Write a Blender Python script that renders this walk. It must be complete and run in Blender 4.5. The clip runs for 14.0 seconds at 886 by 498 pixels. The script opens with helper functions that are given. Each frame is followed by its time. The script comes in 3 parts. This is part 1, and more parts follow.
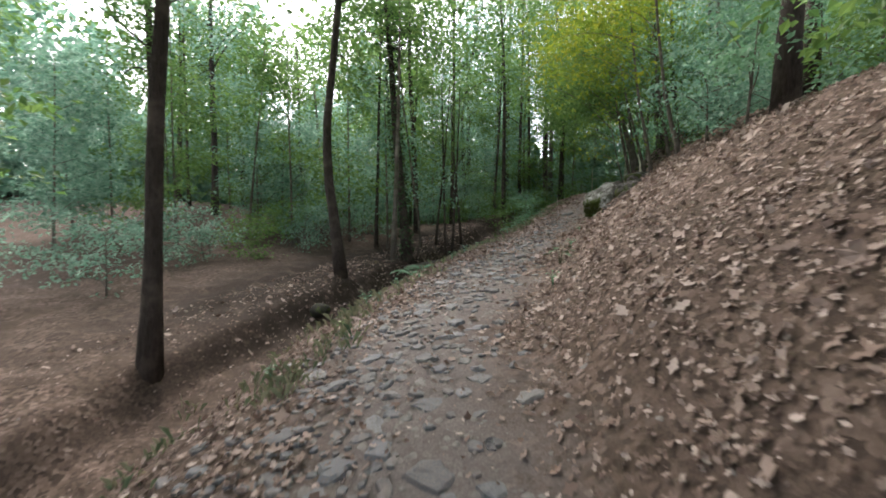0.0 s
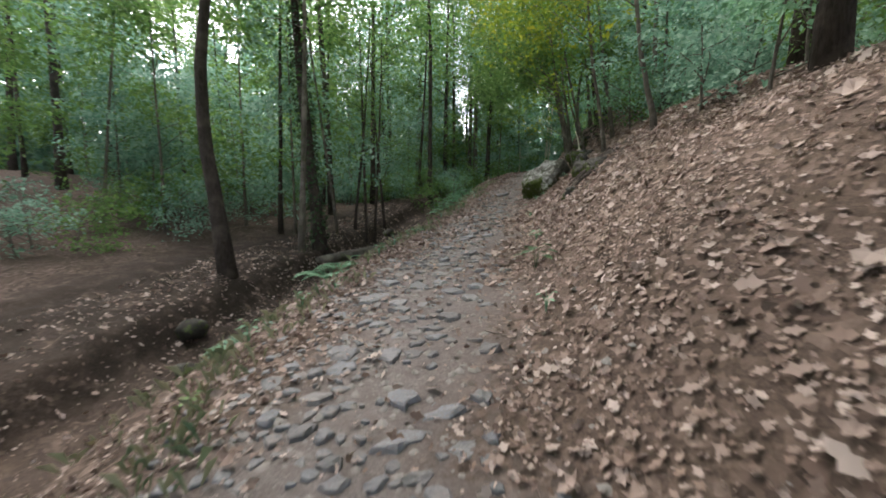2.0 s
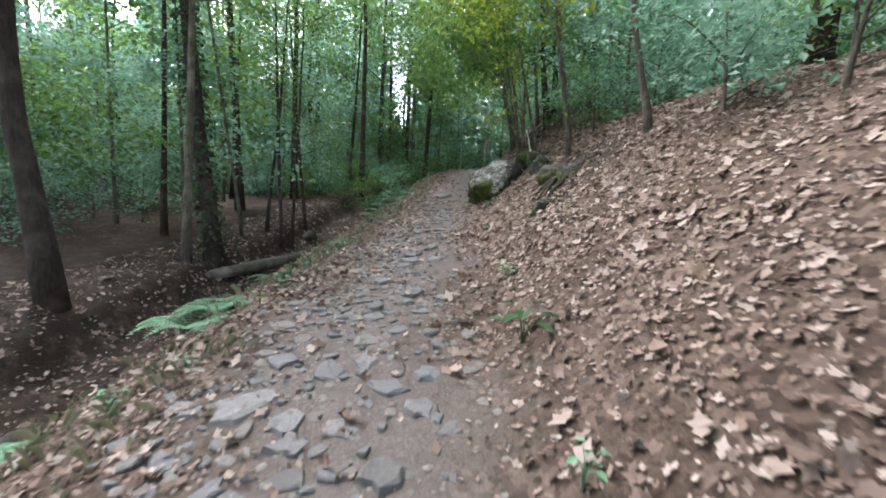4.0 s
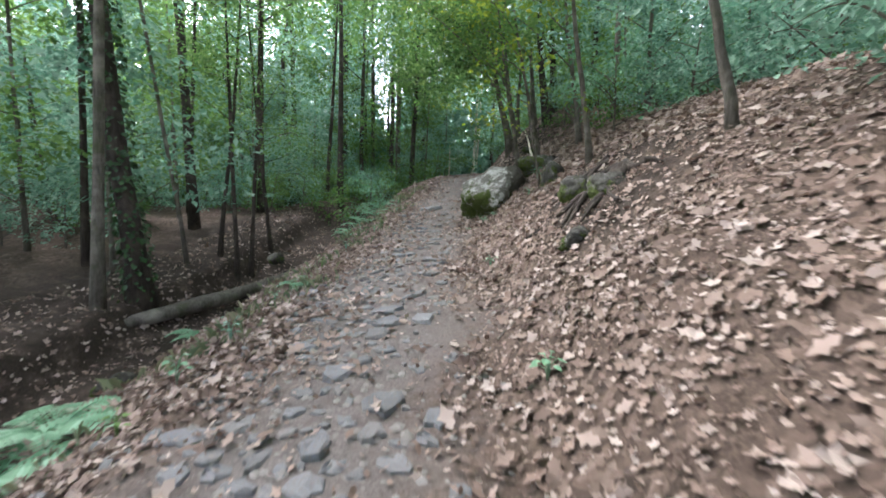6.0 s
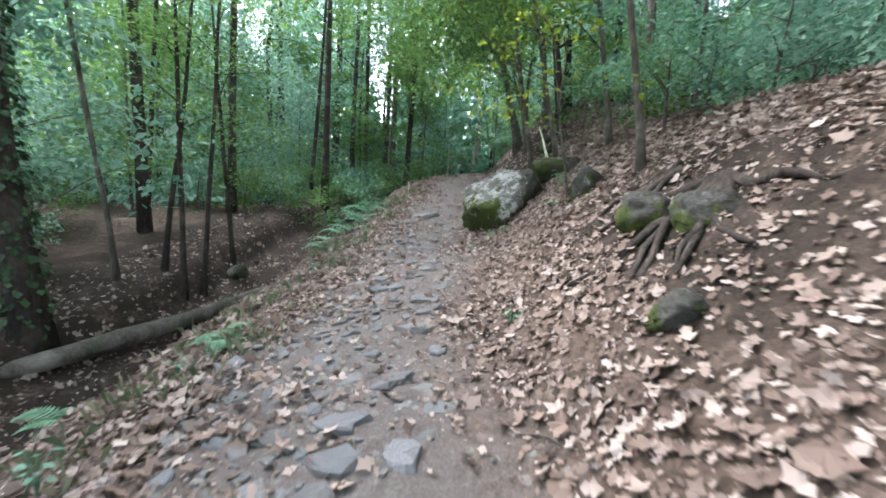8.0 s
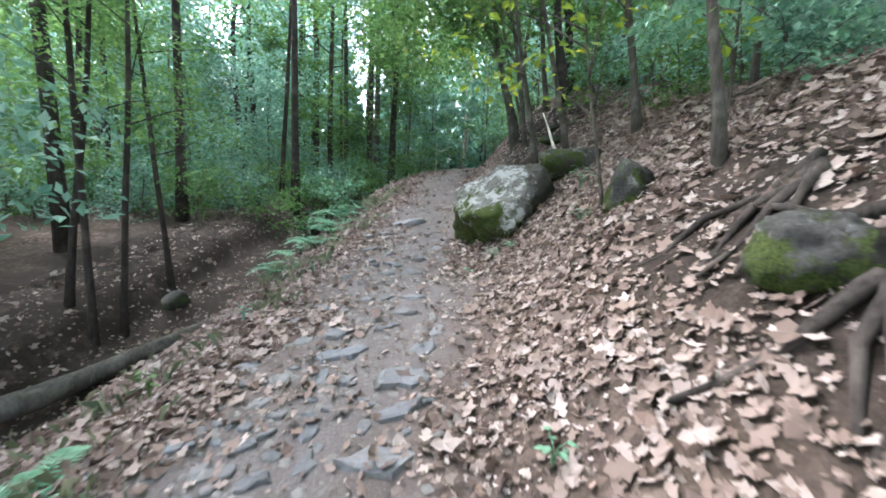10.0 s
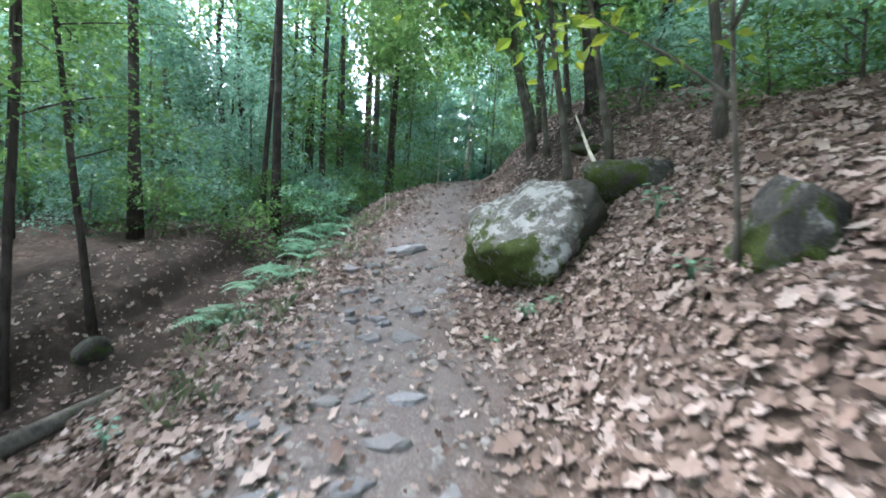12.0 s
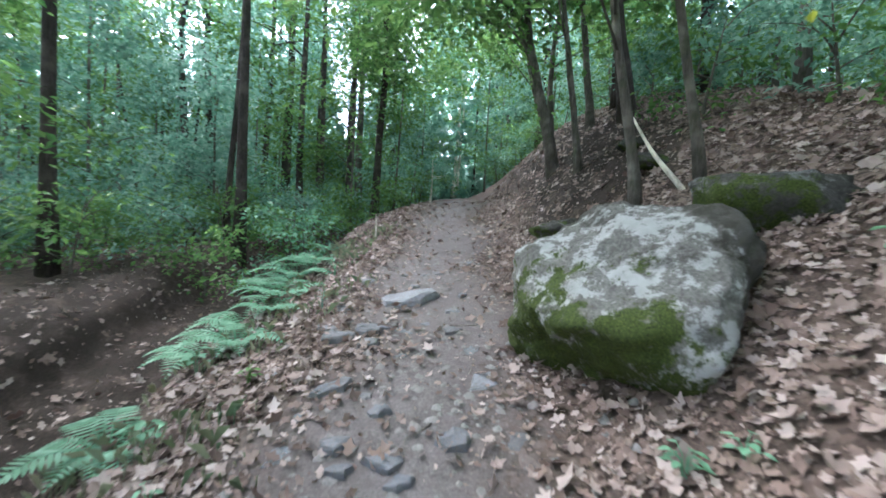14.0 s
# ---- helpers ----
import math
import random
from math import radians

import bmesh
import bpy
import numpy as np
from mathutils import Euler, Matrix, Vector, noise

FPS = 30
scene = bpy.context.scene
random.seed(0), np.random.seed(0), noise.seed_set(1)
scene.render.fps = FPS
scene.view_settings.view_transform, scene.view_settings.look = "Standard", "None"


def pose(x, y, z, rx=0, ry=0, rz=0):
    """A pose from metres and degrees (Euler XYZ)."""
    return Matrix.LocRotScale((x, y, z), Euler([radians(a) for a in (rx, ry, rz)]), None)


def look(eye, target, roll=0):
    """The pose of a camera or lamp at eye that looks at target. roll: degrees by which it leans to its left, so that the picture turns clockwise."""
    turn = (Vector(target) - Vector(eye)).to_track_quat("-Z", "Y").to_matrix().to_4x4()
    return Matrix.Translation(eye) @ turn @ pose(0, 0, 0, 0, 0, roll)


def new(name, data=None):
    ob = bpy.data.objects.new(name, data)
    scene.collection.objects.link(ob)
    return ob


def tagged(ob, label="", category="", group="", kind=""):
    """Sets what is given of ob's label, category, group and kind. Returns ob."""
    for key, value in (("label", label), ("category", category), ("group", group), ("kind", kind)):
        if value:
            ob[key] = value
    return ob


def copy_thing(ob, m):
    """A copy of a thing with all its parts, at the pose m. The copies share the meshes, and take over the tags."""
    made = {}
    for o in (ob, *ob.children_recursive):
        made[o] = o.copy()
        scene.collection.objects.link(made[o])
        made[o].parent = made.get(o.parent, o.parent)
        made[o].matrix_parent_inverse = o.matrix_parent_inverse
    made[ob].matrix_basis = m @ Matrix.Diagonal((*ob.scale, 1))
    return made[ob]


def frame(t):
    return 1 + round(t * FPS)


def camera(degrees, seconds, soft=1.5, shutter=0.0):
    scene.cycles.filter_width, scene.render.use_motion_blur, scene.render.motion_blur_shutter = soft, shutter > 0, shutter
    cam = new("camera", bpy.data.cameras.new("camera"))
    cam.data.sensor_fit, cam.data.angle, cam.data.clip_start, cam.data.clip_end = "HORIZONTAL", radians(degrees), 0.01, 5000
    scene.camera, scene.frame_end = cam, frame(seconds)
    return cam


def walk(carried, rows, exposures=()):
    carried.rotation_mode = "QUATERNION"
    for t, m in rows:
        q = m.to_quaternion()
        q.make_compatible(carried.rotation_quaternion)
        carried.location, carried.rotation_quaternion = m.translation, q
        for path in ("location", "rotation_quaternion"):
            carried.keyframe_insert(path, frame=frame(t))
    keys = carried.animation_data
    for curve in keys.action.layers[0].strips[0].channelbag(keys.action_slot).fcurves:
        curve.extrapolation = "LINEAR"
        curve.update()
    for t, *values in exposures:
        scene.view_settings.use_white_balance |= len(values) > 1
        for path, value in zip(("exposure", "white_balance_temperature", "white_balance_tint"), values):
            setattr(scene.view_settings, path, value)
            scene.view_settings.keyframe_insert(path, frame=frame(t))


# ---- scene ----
cam = camera(94.8, 14.0, soft=1.7, shutter=0.6)
METRES, EYE, TILT, LEAN, TURN = 13.0, 1.55, -3.0, 0.0, 0.0
ROWS = [
    (0.0, 0.0, 0.0, 0.0, 0.0, 0.0, 0.0),
    (0.5, -0.004, 0.0398, 0.0049, -1.73, -0.1, 1.42),
    (1.0, -0.0066, 0.078, 0.0121, -3.74, -1.53, 1.07),
    (1.5, -0.0117, 0.1217, 0.0165, -8.28, -2.26, 0.08),
    (2.0, -0.0084, 0.1621, 0.0195, -11.44, -3.16, 0.16),
    (2.5, -0.0044, 0.2046, 0.0248, -14.49, -2.47, -0.65),
    (3.0, 0.0014, 0.2425, 0.0338, -18.29, -3.89, -0.8),
    (5.5, 0.0586, 0.4027, 0.0665, -21.79, -3.99, -1.48),
    (6.0, 0.0693, 0.4376, 0.0746, -22.34, -3.52, -0.69),
    (6.5, 0.0821, 0.4666, 0.0807, -21.91, -2.02, 0.25),
    (7.0, 0.092, 0.4973, 0.0847, -23.06, -2.87, -1.16),
    (7.5, 0.1049, 0.5283, 0.0929, -23.92, -2.81, -1.5),
    (8.0, 0.1177, 0.5628, 0.0984, -22.91, -3.89, -2.25),
    (10.5, 0.185, 0.7082, 0.1213, -24.31, -4.7, -0.7),
    (11.0, 0.1964, 0.7397, 0.1233, -23.02, -3.13, -1.35),
    (11.5, 0.207, 0.7725, 0.132, -24.63, -4.77, -2.06),
    (12.0, 0.2191, 0.8033, 0.1365, -24.3, -3.16, -2.05),
    (12.5, 0.2248, 0.8387, 0.1401, -23.98, -1.64, -1.93),
    (13.0, 0.2294, 0.8718, 0.1475, -25.23, -3.19, -2.82),
    (13.5, 0.2383, 0.9061, 0.1529, -25.01, -1.42, -1.96),
    (14.0, 0.2445, 0.9406, 0.1547, -26.92, -0.78, -1.81),
]
EXPOSURES = [(0.0, 2.2, 6600, 13), (2.0, 2.3, 6500, 13), (3.0, 2.6, 6200, 13), (6.0, 3.05, 6000, 13), (8.0, 3.35, 5800, 13), (11.0, 3.55, 5600, 12), (14.0, 3.5, 5500, 12)]
walk(cam, [(t, pose(0, 0, EYE, TILT, LEAN, TURN) @ pose(METRES * x, METRES * y, METRES * z, 90 + pitch, roll, yaw)) for t, x, y, z, yaw, pitch, roll in ROWS], EXPOSURES)

# ---------- world and light ----------
SUN_UP, SUN_ROUND = radians(55), radians(330)
world = bpy.data.worlds.new("world")
scene.world = world
world.use_nodes = True
wn = world.node_tree.nodes
sky = wn.new("ShaderNodeTexSky")
sky.sky_type, sky.sun_disc, sky.sun_elevation, sky.sun_rotation = "NISHITA", False, SUN_UP, SUN_ROUND
sky.dust_density, sky.air_density, sky.ozone_density = 4.0, 1.0, 1.0
wn["Background"].inputs["Strength"].default_value = 0.15
pale = wn.new("ShaderNodeHueSaturation")
pale.inputs["Saturation"].default_value = 0.45
world.node_tree.links.new(sky.outputs[0], pale.inputs["Color"])
world.node_tree.links.new(pale.outputs[0], wn["Background"].inputs[0])
sun_data = bpy.data.lights.new("sun", "SUN")
sun_data.energy, sun_data.angle, sun_data.color = 1.4, radians(25), (1.0, 0.96, 0.9)
sun = new("sun", sun_data)
sun.matrix_world = look((math.sin(SUN_ROUND) * 40, math.cos(SUN_ROUND) * 40, 50), (0, 0, 0))


# ---------- materials ----------
class Nodes:
    """A small helper round one node material."""

    def __init__(self, name):
        self.mat = bpy.data.materials.new(name)
        self.mat.use_nodes = True
        self.tree = self.mat.node_tree
        self.bsdf = self.tree.nodes["Principled BSDF"]
        self.out = self.tree.nodes["Material Output"]
        self.coord = self.tree.nodes.new("ShaderNodeTexCoord")

    def add(self, kind, **ins):
        n = self.tree.nodes.new(kind)
        for k, v in ins.items():
            self.put(n, k.replace("_", " "), v)
        return n

    def put(self, n, key, v):
        if isinstance(v, bpy.types.NodeSocket):
            self.tree.links.new(v, n.inputs[key])
        else:
            n.inputs[key].default_value = v

    def noise(self, scale, detail=5.0, rough=0.6, where=None):
        n = self.add("ShaderNodeTexNoise", Scale=scale, Detail=detail, Roughness=rough)
        self.tree.links.new(where or self.coord.outputs["Object"], n.inputs["Vector"])
        return n.outputs["Fac"]

    def ramp(self, fac, stops):
        n = self.tree.nodes.new("ShaderNodeValToRGB")
        el = n.color_ramp.elements
        while len(el) < len(stops):
            el.new(0.5)
        for e, (p, c) in zip(el, stops):
            e.position, e.color = p, (*c, 1) if len(c) == 3 else c
        self.tree.links.new(fac, n.inputs["Fac"])
        return n.outputs["Color"]

    def mix(self, fac, a, b, blend="MIX"):
        n = self.tree.nodes.new("ShaderNodeMix")
        n.data_type, n.blend_type = "RGBA", blend
        for i, v in ((0, fac), (6, a), (7, b)):
            if isinstance(v, bpy.types.NodeSocket):
                self.tree.links.new(v, n.inputs[i])
            else:
                n.inputs[i].default_value = (*v, 1) if isinstance(v, tuple) and len(v) == 3 else v
        return n.outputs[2]

    def bump(self, height, strength, distance=0.02):
        n = self.add("ShaderNodeBump", Strength=strength, Distance=distance, Height=height)
        self.tree.links.new(n.outputs["Normal"], self.bsdf.inputs["Normal"])

    def finish(self, color, rough=0.9, spec=0.3):
        self.put(self.bsdf, "Base Color", color)
        self.put(self.bsdf, "Roughness", rough)
        self.put(self.bsdf, "Specular IOR Level", spec)
        return self.mat


def bw(v):
    return (v, v, v)


def earth_material():
    m = Nodes("earth")
    zone = m.add("ShaderNodeAttribute")
    zone.attribute_name = "zone"
    fine, mid, wide = m.noise(55, 6, 0.7), m.noise(9, 5), m.noise(1.3, 4)
    dirt = m.ramp(fine, [(0.25, (0.068, 0.059, 0.055)), (0.55, (0.165, 0.145, 0.136)), (0.8, (0.265, 0.237, 0.224))])
    dirt = m.mix(m.ramp(mid, [(0.35, bw(0)), (0.7, bw(0.7))]), dirt, (0.1, 0.082, 0.072))
    cells = m.add("ShaderNodeTexVoronoi", Scale=27.0, Randomness=1.0)
    warp = m.mix(0.2, m.coord.outputs["Object"], m.add("ShaderNodeTexNoise", Scale=9.0).outputs["Color"])
    m.tree.links.new(warp, cells.inputs["Vector"])
    leafy = m.ramp(cells.outputs["Color"], [(0.1, (0.035, 0.026, 0.021)), (0.4, (0.085, 0.06, 0.048)), (0.65, (0.15, 0.108, 0.087)), (0.9, (0.22, 0.165, 0.135))])
    floor = m.ramp(fine, [(0.3, (0.03, 0.022, 0.018)), (0.5, (0.075, 0.054, 0.043)), (0.72, (0.15, 0.11, 0.088))])
    floor = m.mix(m.ramp(wide, [(0.42, bw(0)), (0.65, bw(0.6))]), floor, (0.07, 0.05, 0.033))
    floor = m.mix(m.ramp(m.noise(2.3, 5), [(0.38, bw(0.1)), (0.6, bw(0.85))]), floor, leafy)
    edge = m.add("ShaderNodeMath", Value=zone.outputs["Fac"])
    edge.operation = "MULTIPLY_ADD"
    edge.inputs[1].default_value = 1.0
    shift = m.add("ShaderNodeMapRange", Value=mid)
    shift.inputs[3].default_value, shift.inputs[4].default_value = -0.8, 0.8
    m.tree.links.new(shift.outputs[0], edge.inputs[2])
    fac = m.ramp(edge.outputs[0], [(0.12, bw(0)), (0.88, bw(1))])
    # patchy near-black ground where the mask is set
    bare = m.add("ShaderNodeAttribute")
    bare.attribute_name = "dark_ground"
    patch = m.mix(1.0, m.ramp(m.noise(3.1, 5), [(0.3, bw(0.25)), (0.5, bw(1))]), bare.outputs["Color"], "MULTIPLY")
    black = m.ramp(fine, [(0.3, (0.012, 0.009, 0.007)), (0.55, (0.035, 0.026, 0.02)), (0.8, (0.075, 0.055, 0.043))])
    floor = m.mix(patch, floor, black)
    m.bump(m.mix(0.5, m.noise(90, 6, 0.75), m.noise(14, 5)), 0.9, 0.03)
    return m.finish(m.mix(fac, floor, dirt), 0.95, 0.15)


def stone_material(name, dark, light, moss=0.0):
    m = Nodes(name)
    info = m.tree.nodes.new("ShaderNodeObjectInfo")
    grain = m.noise(28, 7, 0.7)
    base = m.ramp(grain, [(0.3, dark), (0.55, tuple((a + b) / 2 for a, b in zip(dark, light))), (0.75, light)])
    tint = m.ramp(info.outputs["Random"], [(0.0, (0.62, 0.6, 0.58)), (0.5, (0.95, 0.97, 1.0)), (0.8, (1.0, 0.93, 0.84)), (1.0, (1.25, 1.25, 1.25))])
    base = m.mix(1.0, base, tint, "MULTIPLY")
    soil = m.ramp(m.noise(7, 6, 0.7), [(0.44, bw(0)), (0.62, bw(0.85))])
    base = m.mix(soil, base, (0.13, 0.11, 0.1))
    m.bump(m.mix(0.5, m.noise(60, 6, 0.7), m.noise(9, 4)), 0.5, 0.02)
    return m.finish(base, 0.72, 0.4)


def boulder_material(name="lichen_rock", spread=0.54, shade=1.0):
    m = Nodes(name)
    grain, blotch = m.noise(40, 7, 0.75), m.noise(4.2, 9, 0.72)
    rock = m.ramp(grain, [(0.28, (0.06, 0.056, 0.048)), (0.5, (0.14, 0.133, 0.118)), (0.75, (0.25, 0.24, 0.22))])
    pale = m.ramp(m.noise(3.4, 9, 0.74), [(0.5, bw(0)), (0.54, bw(0.9))])
    # dark blotches, denser towards +X: the shade of plants painted into the rock
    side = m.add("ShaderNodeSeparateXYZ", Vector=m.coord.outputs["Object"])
    plant_shade = m.add("ShaderNodeMapRange", Value=side.outputs["X"])
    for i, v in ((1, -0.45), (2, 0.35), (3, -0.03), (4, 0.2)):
        plant_shade.inputs[i].default_value = v
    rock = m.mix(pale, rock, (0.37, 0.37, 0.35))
    shadowed = m.add("ShaderNodeMath")
    m.tree.links.new(m.noise(2.0, 8, 0.7), shadowed.inputs[0]), m.tree.links.new(plant_shade.outputs[0], shadowed.inputs[1])
    dark = m.ramp(shadowed.outputs[0], [(0.52, bw(0)), (0.59, bw(0.9))])
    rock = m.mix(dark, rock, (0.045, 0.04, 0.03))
    rock = m.mix(1.0, rock, bw(shade), "MULTIPLY")
    # moss keeps to the foot and the shaded flank of the stone
    sep = m.add("ShaderNodeSeparateXYZ", Vector=m.coord.outputs["Object"])
    low = m.add("ShaderNodeMapRange", Value=sep.outputs["Z"])
    for i, v in ((1, -0.55), (2, 0.6), (3, 0.13), (4, -0.12)):
        low.inputs[i].default_value = v
    flank = m.add("ShaderNodeMapRange", Value=sep.outputs["X"])
    for i, v in ((1, -0.9), (2, 0.3), (3, 0.11), (4, -0.09)):
        flank.inputs[i].default_value = v
    add1 = m.add("ShaderNodeMath")
    m.tree.links.new(blotch, add1.inputs[0]), m.tree.links.new(low.outputs[0], add1.inputs[1])
    add2 = m.add("ShaderNodeMath")
    m.tree.links.new(add1.outputs[0], add2.inputs[0]), m.tree.links.new(flank.outputs[0], add2.inputs[1])
    moss_fac = m.ramp(add2.outputs[0], [(spread, bw(0)), (spread + 0.06, bw(1))])
    moss = m.ramp(m.noise(70, 5, 0.7), [(0.3, (0.012, 0.018, 0.005)), (0.52, (0.05, 0.07, 0.013)), (0.75, (0.12, 0.14, 0.024))])
    m.bump(m.mix(0.4, m.noise(75, 6, 0.75), m.noise(7, 6)), 0.8, 0.05)
    return m.finish(m.mix(moss_fac, rock, moss), 0.88, 0.25)


def bark_material(name, dark, light, moss=0.0):
    m = Nodes(name)
    stretch = m.add("ShaderNodeMapping", Vector=m.coord.outputs["Object"])
    stretch.inputs["Scale"].default_value = (1, 1, 0.16)
    ridge = m.noise(34, 6, 0.7, stretch.outputs[0])
    col = m.ramp(ridge, [(0.3, dark), (0.7, light)])
    col = m.mix(m.ramp(m.noise(2.4, 5), [(0.48, bw(0)), (0.68, bw(0.8))]), col, tuple(c * 1.7 for c in light))
    if moss:
        col = m.mix(m.ramp(m.noise(3.5, 5), [(0.5, bw(0)), (0.7, bw(moss))]), col, (0.05, 0.065, 0.02))
    m.bump(ridge, 0.9, 0.03)
    return m.finish(col, 0.9, 0.2)


def leaf_material(name, tones, through_share=0.45, rough=0.55):
    m = Nodes(name)
    geo = m.tree.nodes.new("ShaderNodeNewGeometry")
    col = m.ramp(geo.outputs["Random Per Island"], tones)
    col = m.mix(m.ramp(m.noise(1.1, 3), [(0.35, bw(0)), (0.7, bw(0.45))]), col, tones[-1][1])
    m.finish(col, rough, 0.3)
    thin = m.add("ShaderNodeBsdfTranslucent", Color=col)
    mixer = m.add("ShaderNodeMixShader", Fac=through_share)
    m.tree.links.new(m.bsdf.outputs[0], mixer.inputs[1])
    m.tree.links.new(thin.outputs[0], mixer.inputs[2])
    m.tree.links.new(mixer.outputs[0], m.out.inputs["Surface"])
    return m.mat


EARTH = earth_material()
STONE = stone_material("grey_stone", (0.075, 0.078, 0.083), (0.235, 0.247, 0.265))
SCREE = stone_material("small_stone", (0.13, 0.12, 0.11), (0.33, 0.31, 0.29))
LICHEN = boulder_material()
MOSSY = boulder_material("mossy_rock", 0.47, 0.45)
BARK = bark_material("dark_bark", (0.016, 0.013, 0.011), (0.062, 0.05, 0.042))
BARK_GREY = bark_material("grey_bark", (0.045, 0.04, 0.034), (0.14, 0.125, 0.105), 0.5)
BARK_PALE = bark_material("pale_bark", (0.24, 0.215, 0.165), (0.6, 0.56, 0.46))
DEAD = bark_material("dead_wood", (0.07, 0.058, 0.048), (0.2, 0.175, 0.15), 0.4)
LITTER = leaf_material("dry_leaves", [(0.0, (0.07, 0.046, 0.036)), (0.3, (0.165, 0.115, 0.092)), (0.6, (0.25, 0.193, 0.165)), (0.85, (0.39, 0.325, 0.29)), (1.0, (0.2, 0.136, 0.105))], 0.12, 0.7)
GREEN = leaf_material("green_leaves", [(0.0, (0.042, 0.105, 0.03)), (0.5, (0.095, 0.195, 0.055)), (1.0, (0.17, 0.275, 0.075))], 0.5)
LIME = leaf_material("yellow_green_leaves", [(0.0, (0.084, 0.161, 0.021)), (0.55, (0.154, 0.238, 0.027)), (1.0, (0.266, 0.294, 0.032))], 0.5)
# paler and bluer than GREEN: distance haze and understorey light put into the leaf colour
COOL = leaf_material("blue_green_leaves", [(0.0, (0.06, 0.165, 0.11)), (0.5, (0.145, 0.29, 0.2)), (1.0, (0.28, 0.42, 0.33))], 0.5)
FERN = leaf_material("fern_green", [(0.0, (0.072, 0.180, 0.090)), (0.5, (0.135, 0.288, 0.162)), (1.0, (0.234, 0.387, 0.261))], 0.45)
GRASS = leaf_material("dry_grass", [(0.0, (0.08, 0.13, 0.07)), (0.5, (0.16, 0.2, 0.11)), (1.0, (0.3, 0.28, 0.18))], 0.3)
IVY = leaf_material("ivy_leaves", [(0.0, (0.012, 0.032, 0.012)), (0.5, (0.024, 0.06, 0.02)), (1.0, (0.045, 0.09, 0.03))], 0.2, 0.4)


# ---------- mesh tools ----------
def link_mesh(name, verts, faces, material, parent=None, label="", soft=True):
    me = bpy.data.meshes.new(name)
    me.from_pydata(verts, [], faces)
    me.materials.append(material)
    if soft:
        me.shade_smooth()
    ob = new(name, me)
    if parent is not None:
        ob.parent = parent
    return tagged(ob, label)


def piece(name, me, parent):
    ob = new(name, me)
    ob.parent = parent
    return ob


def empty(name, x, y, z=None):
    ob = new(name)
    ob.location = (x, y, ground_at(x, y) if z is None else z)
    return ob


def ground_at(x, y):
    return float(surface(np.array([x]), np.array([y]))[0])


# ---------- the lie of the land ----------
CY = [-9, 0, 2.5, 5, 8.6, 12, 14, 16.5, 19, 22, 26, 34]
CX = [-.7, -.35, -.25, .15, 1.5, 3.05, 4.05, 5.3, 6.7, 8.4, 10.6, 15]
CZ = [-1.1, -.08, .2, .5, 1.02, 1.42, 1.66, 2.08, 2.68, 3.4, 3.9, 4.5]
PU = [-90, -35, -12, -6, -5.0, -4.6, -4.35, -4.2, -3.0, -2.7, -2.45, -2.15, -1.6, -1.1, 0, .85, 1.15, 1.5, 1.75, 2.0, 3.0, 4.0, 6.0, 12, 30, 90]
PZ = [6, 0, -.85, -1.0, -1.05, -1.15, -1.55, -1.65, -1.65, -1.3, -.9, -.56, -.34, -.15, 0, .11, .29, .62, .86, 1.08, 1.95, 2.6, 3.3, 4.3, 8, 15]


def smooth_table(ks, vs, lo, hi, n, width):
    g = np.linspace(lo, hi, n)
    v = np.interp(g, ks, vs)
    k = np.hanning(width)
    pad = np.pad(v, width, mode="reflect", reflect_type="odd")
    return g, np.convolve(pad, k / k.sum(), "same")[width:-width]


GY, GX = smooth_table(CY, CX, -9, 34, 900, 61)
_, GZ = smooth_table(CY, CZ, -9, 34, 900, 61)
GU, GP = smooth_table(PU, PZ, -90, 90, 18000, 21)


def across(x, y):
    yy = np.clip(y, -9, 34)
    slope = np.gradient(GX, GY)
    c = np.interp(yy, GY, GX) + (y - yy) * .5
    return (x - c) / np.sqrt(1 + np.interp(yy, GY, slope) ** 2)


def land(x, y):
    u = across(x, y)
    far = np.clip((y - 34) / 60, 0, 3) * 2.5 - np.clip((-9 - y) / 60, 0, 3) * 3
    bank = np.interp(u, GU, GP)
    # the bank is steepest above the boulder and runs out further up
    gain = np.interp(y, [14, 18, 21, 27, 33], [0, 1, 1, .1, -.3]) * np.interp(u, [1.2, 1.9, 4, 14], [.5, .55, .28, 0])
    bank = np.where(u > .85, bank + (bank - .11) * gain, bank)
    bank = np.where(u < -4.2, bank - np.interp(y, [12, 20, 35], [0, .5, 1.9]) * np.clip((u + 40) / 20, 0, 1) * np.clip((-4.2 - u) / np.interp(y, [12, 20], [.5, 3]), 0, 1), bank)
    return np.interp(y, GY, GZ) + bank + far


def waves(x, y):
    """Uneven ground, the same everywhere it is asked for."""
    return (np.sin(x * 2.1 + 1.3 * np.sin(y * 1.7)) * np.sin(y * 2.6 + np.sin(x * 1.9)) * .5
            + np.sin(x * 5.3 + 2 * np.sin(y * 3.1) + 1) * np.sin(y * 6.1 + 1.7 * np.sin(x * 4.3)) * .3
            + np.sin(x * 13.7 + 2 * np.sin(y * 9.1)) * np.sin(y * 12.3 + 2 * np.sin(x * 8.7)) * .14)


def surface(x, y):
    u = across(x, y)
    rough = .022 + .07 * np.clip((np.abs(u) - 1.1) / 1.5, 0, 1)
    big = .5 * np.sin(x * .21 + 2) * np.sin(y * .17) * np.clip((np.abs(u) - 6) / 10, 0, 1)
    return land(x, y) + waves(x, y) * rough + big


